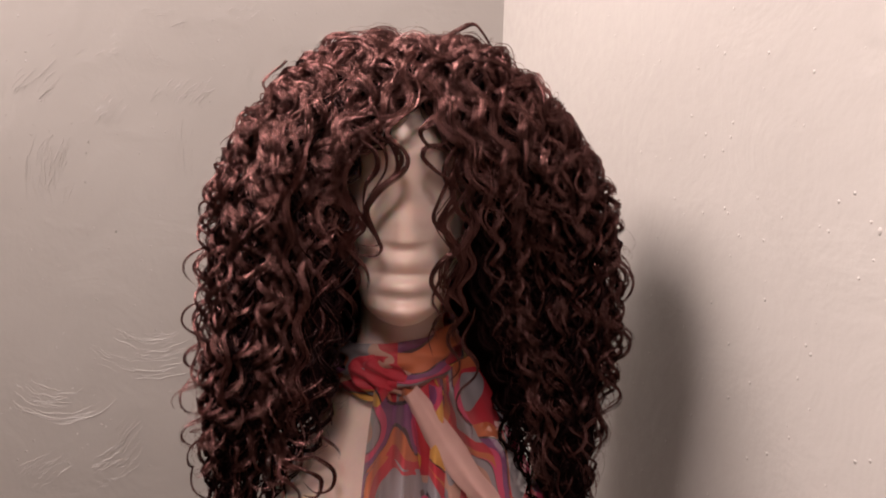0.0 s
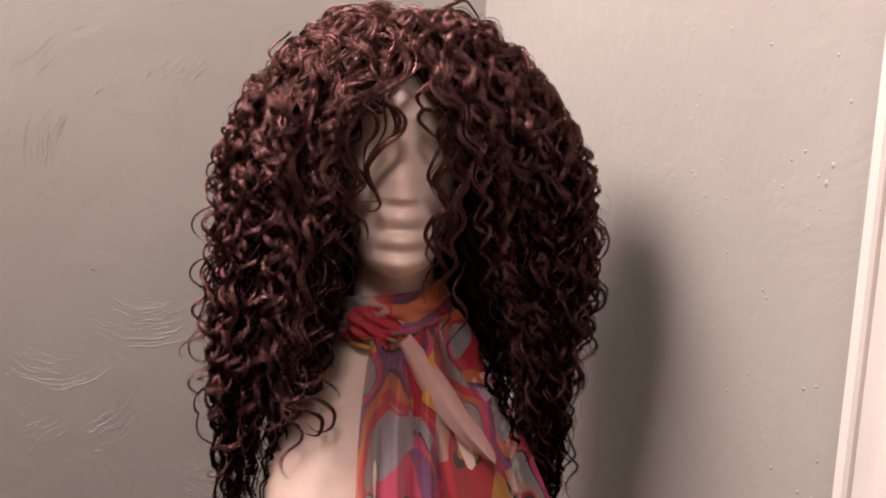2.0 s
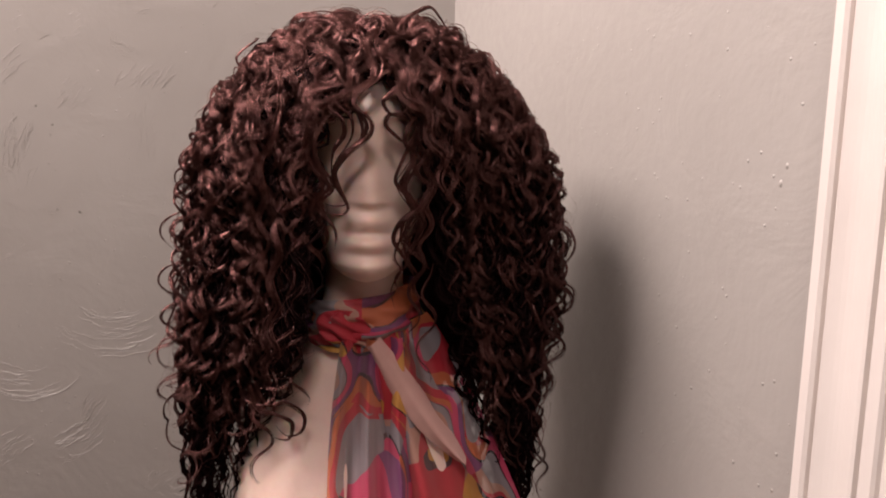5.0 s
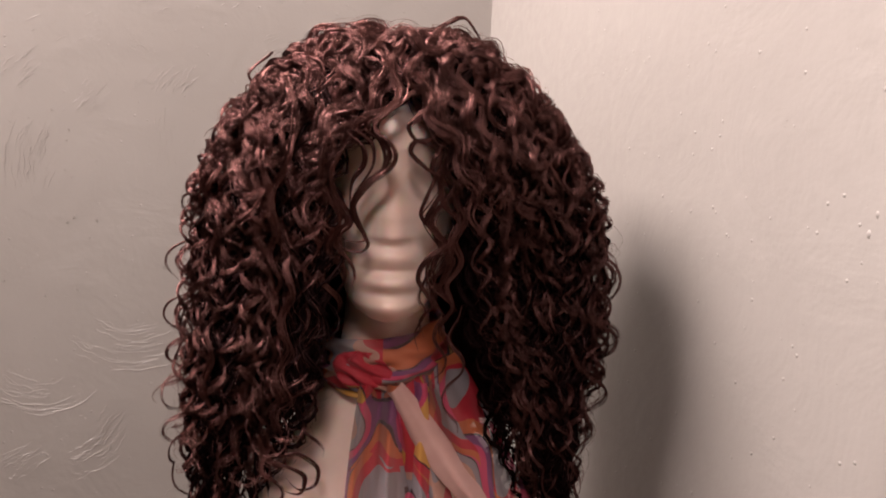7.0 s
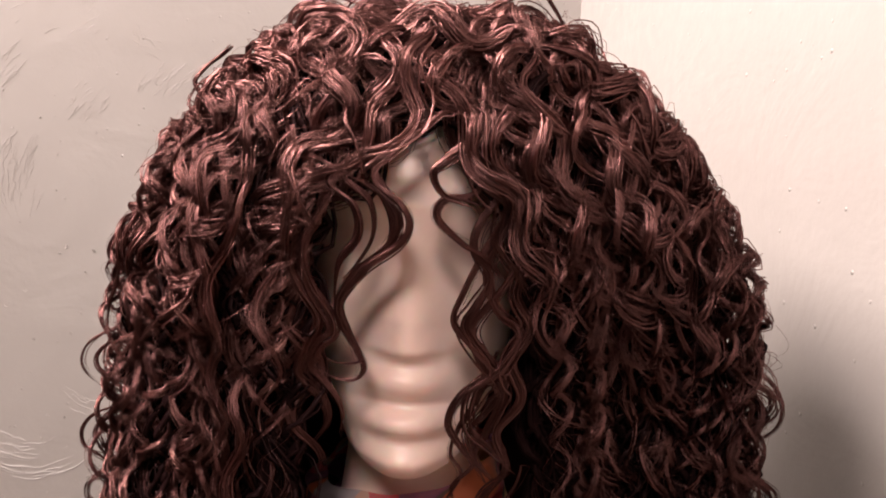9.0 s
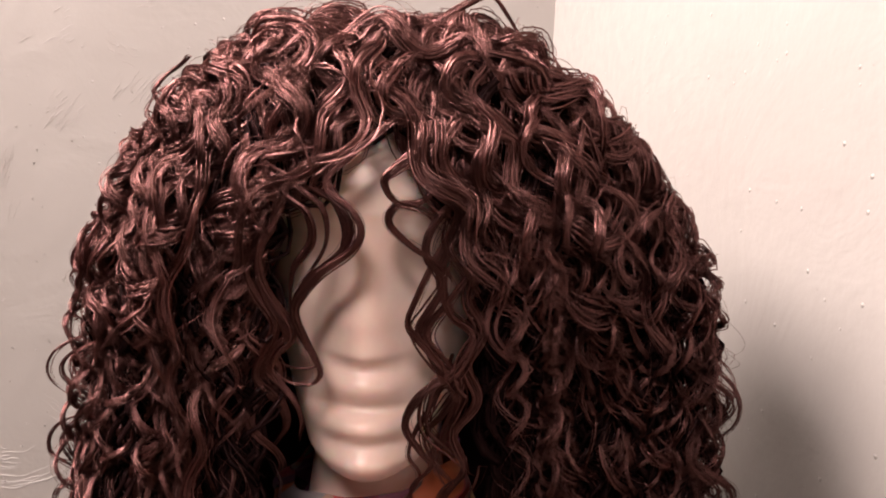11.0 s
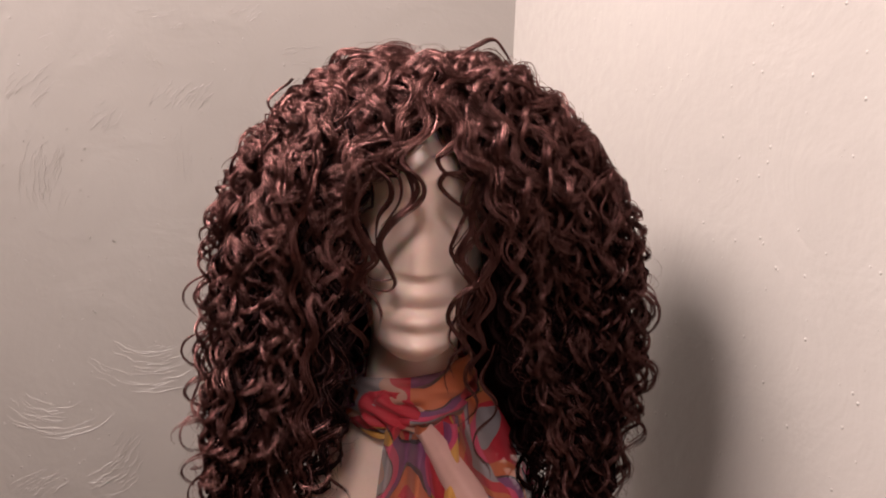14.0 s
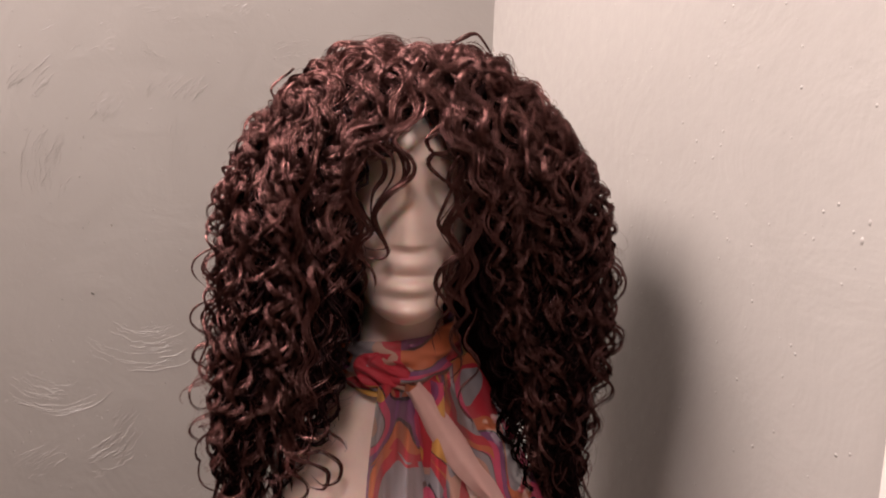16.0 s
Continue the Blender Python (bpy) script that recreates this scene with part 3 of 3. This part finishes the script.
# an added dark sheet under the hair, standing in for shade between locks
def shade_sheet_mesh():
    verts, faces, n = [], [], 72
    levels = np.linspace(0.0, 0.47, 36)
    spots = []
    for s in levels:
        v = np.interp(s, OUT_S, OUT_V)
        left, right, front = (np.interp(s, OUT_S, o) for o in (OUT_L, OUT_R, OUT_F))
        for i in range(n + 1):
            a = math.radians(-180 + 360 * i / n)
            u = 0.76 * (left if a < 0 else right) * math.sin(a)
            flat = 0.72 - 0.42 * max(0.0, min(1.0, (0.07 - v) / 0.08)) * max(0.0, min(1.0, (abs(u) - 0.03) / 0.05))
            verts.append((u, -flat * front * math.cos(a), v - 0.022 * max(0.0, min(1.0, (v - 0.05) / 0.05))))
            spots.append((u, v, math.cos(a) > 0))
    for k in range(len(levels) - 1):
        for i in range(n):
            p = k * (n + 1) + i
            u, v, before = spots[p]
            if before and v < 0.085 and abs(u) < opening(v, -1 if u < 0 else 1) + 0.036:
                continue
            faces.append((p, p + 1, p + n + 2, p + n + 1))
    return mesh_from("shade_sheet", verts, faces)


part("shade_sheet", shade_sheet_mesh(), SHADED, wig, "dark sheet under the hair that fills its gaps with shade", True)

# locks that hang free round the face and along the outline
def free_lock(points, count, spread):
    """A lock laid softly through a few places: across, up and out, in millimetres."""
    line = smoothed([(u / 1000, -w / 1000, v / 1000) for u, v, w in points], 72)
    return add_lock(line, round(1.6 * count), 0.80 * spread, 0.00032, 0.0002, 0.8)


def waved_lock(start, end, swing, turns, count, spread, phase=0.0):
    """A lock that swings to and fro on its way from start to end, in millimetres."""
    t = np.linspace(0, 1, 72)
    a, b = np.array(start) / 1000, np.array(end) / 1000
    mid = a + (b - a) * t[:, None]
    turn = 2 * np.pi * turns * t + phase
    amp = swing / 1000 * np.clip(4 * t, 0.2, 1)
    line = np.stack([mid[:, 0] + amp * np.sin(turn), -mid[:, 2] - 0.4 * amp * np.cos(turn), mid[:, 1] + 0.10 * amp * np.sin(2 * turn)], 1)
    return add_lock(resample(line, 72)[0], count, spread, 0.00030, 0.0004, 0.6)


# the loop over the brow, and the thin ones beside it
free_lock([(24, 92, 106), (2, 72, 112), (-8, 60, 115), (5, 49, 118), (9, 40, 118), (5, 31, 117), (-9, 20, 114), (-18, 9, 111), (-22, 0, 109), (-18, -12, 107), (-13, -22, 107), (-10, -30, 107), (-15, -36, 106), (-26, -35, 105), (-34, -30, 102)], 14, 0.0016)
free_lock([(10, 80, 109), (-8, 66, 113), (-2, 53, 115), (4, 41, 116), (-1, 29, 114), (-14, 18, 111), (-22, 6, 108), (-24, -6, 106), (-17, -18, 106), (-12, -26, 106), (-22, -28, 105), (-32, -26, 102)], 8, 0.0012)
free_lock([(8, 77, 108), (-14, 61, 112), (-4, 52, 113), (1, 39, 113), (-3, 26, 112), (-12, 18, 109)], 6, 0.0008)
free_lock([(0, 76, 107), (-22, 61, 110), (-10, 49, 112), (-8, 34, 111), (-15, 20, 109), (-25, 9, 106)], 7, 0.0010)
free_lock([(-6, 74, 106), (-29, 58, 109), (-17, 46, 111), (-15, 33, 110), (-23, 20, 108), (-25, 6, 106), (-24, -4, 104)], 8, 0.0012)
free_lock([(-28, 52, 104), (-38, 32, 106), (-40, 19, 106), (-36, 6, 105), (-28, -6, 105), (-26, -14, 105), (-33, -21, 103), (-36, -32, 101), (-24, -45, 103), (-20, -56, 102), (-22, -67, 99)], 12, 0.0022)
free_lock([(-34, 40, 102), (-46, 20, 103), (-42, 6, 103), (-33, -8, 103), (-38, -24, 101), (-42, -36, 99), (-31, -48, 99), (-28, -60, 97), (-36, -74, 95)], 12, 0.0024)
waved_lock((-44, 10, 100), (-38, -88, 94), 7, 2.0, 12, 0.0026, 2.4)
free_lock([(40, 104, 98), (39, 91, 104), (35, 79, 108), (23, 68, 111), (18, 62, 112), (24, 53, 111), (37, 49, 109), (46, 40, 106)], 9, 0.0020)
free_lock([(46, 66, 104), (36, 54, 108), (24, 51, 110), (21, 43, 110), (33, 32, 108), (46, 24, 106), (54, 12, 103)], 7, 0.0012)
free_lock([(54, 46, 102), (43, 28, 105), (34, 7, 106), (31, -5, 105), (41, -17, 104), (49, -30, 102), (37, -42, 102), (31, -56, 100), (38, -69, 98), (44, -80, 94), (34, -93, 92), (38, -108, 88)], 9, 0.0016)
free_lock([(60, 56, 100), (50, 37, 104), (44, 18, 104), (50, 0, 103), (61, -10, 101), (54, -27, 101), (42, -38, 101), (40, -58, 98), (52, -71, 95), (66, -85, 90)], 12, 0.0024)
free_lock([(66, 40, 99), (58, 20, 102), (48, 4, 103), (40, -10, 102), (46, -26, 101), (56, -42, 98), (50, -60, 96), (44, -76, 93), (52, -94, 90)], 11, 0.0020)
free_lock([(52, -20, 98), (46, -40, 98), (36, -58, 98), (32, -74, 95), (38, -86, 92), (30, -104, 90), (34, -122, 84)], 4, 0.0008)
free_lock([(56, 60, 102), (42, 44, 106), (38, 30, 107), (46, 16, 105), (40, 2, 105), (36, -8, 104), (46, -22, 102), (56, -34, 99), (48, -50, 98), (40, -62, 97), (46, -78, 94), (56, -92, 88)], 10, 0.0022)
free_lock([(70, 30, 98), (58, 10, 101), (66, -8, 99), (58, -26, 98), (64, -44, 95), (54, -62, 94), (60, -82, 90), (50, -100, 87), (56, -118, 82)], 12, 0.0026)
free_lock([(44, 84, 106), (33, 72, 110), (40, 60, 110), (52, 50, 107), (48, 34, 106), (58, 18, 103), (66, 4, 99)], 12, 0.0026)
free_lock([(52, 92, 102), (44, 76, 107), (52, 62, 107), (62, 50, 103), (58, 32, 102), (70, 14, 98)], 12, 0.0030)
# stray curls over the sheer cloth beside the throat
waved_lock((58, -70, 92), (48, -156, 80), 7, 1.6, 4, 0.0010, 0.6)
waved_lock((66, -80, 92), (62, -196, 84), 8, 2.0, 3, 0.0010, 2.2)
# loops that stand off the crown and the two sides
free_lock([(10, 132, 40), (30, 140, 35), (52, 153, 32), (64, 158, 30), (74, 148, 30), (86, 130, 28), (98, 122, 25)], 7, 0.0012)
waved_lock((-94, 120, 38), (-144, 46, 18), 12, 1.2, 7, 0.0014, 3.6)
waved_lock((-120, 80, 34), (-172, -24, 16), 13, 1.8, 9, 0.0020, 3.2)
waved_lock((-148, 14, 28), (-186, -84, 14), 12, 1.7, 9, 0.0020, 3.0)
waved_lock((-158, -84, 20), (-194, -196, 8), 11, 2.6, 9, 0.0026, 2.0)
waved_lock((-160, -168, 16), (-196, -246, 6), 10, 1.8, 8, 0.0030, 3.4)
waved_lock((132, 78, 38), (200, -42, 26), 12, 2.0, 10, 0.0022, 0.0)
waved_lock((188, 4, 36), (213, -146, 30), 12, 2.7, 10, 0.0028, 0.4)
waved_lock((196, -60, 36), (204, -216, 30), 11, 2.8, 10, 0.0030, 1.4)
waved_lock((196, -30, 20), (218, -150, 16), 10, 2.3, 7, 0.0026, 2.6)
waved_lock((-160, -30, 24), (-190, -150, 12), 11, 2.4, 7, 0.0024, 1.2)
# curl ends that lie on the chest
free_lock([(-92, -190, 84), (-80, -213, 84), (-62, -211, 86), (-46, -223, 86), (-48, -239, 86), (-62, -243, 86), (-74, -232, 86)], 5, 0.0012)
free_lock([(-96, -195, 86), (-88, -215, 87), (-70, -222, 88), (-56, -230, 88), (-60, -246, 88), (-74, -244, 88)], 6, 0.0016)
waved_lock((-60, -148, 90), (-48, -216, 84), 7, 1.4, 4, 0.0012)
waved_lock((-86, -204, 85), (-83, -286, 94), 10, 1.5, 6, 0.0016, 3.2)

# the outer locks, most of them in front


def outer_line(i, start):
    back = i % 5 == 4
    reach = -1.0 + 2.0 * ((start + i * 0.61803) % 1.0)
    reach = math.copysign(abs(reach) ** 0.85, reach)
    kind = i % 3
    if kind == 0:
        s0, long = gen.uniform(0.005, 0.08), gen.uniform(0.14, 0.27)
    elif kind == 1:
        s0, long = gen.uniform(0.06, 0.17), gen.uniform(0.16, 0.32)
    else:
        s0, long = gen.uniform(0.14, 0.30), gen.uniform(0.18, 0.36)
    if abs(reach) < 0.2 and not back:
        s0 = min(s0, gen.uniform(0.02, 0.10))
    s1 = min(LONGEST - gen.uniform(0, 0.07), s0 + long)
    line = guide(reach, back, s0, s1, gen.uniform(0.80, 1.05) if abs(reach) < 0.8 else gen.uniform(0.90, 1.10), 110, gen.uniform(0.45, 0.95))
    d = np.linspace(s0, s1, 110)
    free = np.clip((np.abs(line[:, 0]) - 0.075) / 0.05, 0.15, 1) * np.clip((d - s0) / 0.05, 0, 1)
    line[:, 0] += free * gen.uniform(0.003, 0.011) * np.sin(d / gen.uniform(0.018, 0.034) + gen.uniform(0, 6.28))
    line[:, 1] += free * gen.uniform(0.002, 0.008) * np.sin(d / gen.uniform(0.018, 0.034) + gen.uniform(0, 6.28))
    radius = gen.uniform(0.0065, 0.0115) * (0.7 if abs(reach) < 0.4 and not back else 1.0)
    return resample(curled(line, radius, gen.uniform(0.034, 0.052), gen.uniform(0, 6.28)), 64)[0]


for i in range(245):
    add_lock(outer_line(i, 0.0), 14, gen.uniform(0.0014, 0.0038), 0.00026, 0.0003)
groups = []
for i in range(40):
    p, r = strands_of(outer_line(i, 0.31), 14, gen.uniform(0.0020, 0.0040), 0.00024, 0.0004)
    groups.append((p, r, gen.uniform(1.6, 2.6), 3))
tagged(part("outer_hair", tubes("outer_hair", groups), HAIR, wig, "further loose auburn curls", True), kind="stuff")

# short locks laid over the crown
for i in range(15):
    w = -0.03 + 0.012 * (i % 9) + gen.uniform(-0.006, 0.006)
    a, b = gen.uniform(-0.075, -0.03), gen.uniform(0.04, 0.095)
    if i % 2:
        a, b = b, a
    t = np.linspace(0, 1, 90)
    u = a + (b - a) * t
    v = 0.139 - 2.3 * (u - 0.012) ** 2 - 1.6 * max(0.0, w) ** 2 + 0.004 * gen.random()
    line = np.stack([u, -(w + 0.03 * t), v - 0.01 * t], 1)
    add_lock(resample(curled(line, gen.uniform(0.004, 0.009), gen.uniform(0.03, 0.045), gen.uniform(0, 6.28)), 46)[0], 20, gen.uniform(0.003, 0.005), 0.00026, 0.0004)

# the hair beneath, too dense to tell apart; its shade is in the colour
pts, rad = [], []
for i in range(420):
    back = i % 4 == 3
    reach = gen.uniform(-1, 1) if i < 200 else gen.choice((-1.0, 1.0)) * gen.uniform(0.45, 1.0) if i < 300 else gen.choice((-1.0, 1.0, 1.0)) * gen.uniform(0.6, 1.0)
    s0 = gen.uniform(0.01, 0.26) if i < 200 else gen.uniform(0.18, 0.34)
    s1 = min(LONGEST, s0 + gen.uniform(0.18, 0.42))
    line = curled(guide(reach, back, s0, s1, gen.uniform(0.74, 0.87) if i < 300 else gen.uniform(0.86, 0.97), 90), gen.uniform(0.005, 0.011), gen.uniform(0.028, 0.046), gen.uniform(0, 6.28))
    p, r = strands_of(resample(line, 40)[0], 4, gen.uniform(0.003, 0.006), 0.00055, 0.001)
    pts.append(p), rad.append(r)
tagged(part("inner_hair", tubes("inner_hair", [(np.concatenate(pts), np.concatenate(rad), 3.5, 3)]), SHADED, wig, "dense inner curls coloured dark to give shade", True), kind="stuff")

# thin curls and single hairs that stand off the outline
pts, rad = [], []
for i in range(900):
    thin = i >= 130
    reach = gen.uniform(-1, 1) if i % 3 else gen.choice((-1.0, 1.0)) * gen.uniform(0.9, 1.0)
    s0 = gen.uniform(0.0, 0.42)
    line = guide(reach, i % 3 == 1, s0, min(LONGEST, s0 + gen.uniform(0.06, 0.16)), gen.uniform(1.0, 1.08) if i < 420 else gen.uniform(0.96, 1.04), 80, gen.uniform(0.5, 0.95))
    line = curled(line, gen.uniform(0.005, 0.016), gen.uniform(0.028, 0.055), gen.uniform(0, 6.28), 0.012)
    p, r = strands_of(resample(line, 38)[0], 1 if thin else 4, 0.0014, 0.00012 if thin else 0.00032, 0.0012 if thin else 0.0006)
    pts.append(p), rad.append(r)
tagged(part("flyaway_hair", tubes("flyaway_hair", [(np.concatenate(pts), np.concatenate(rad), 1.0, 3)]), HAIR, wig, "fine loose curls and hairs", True), kind="stuff")
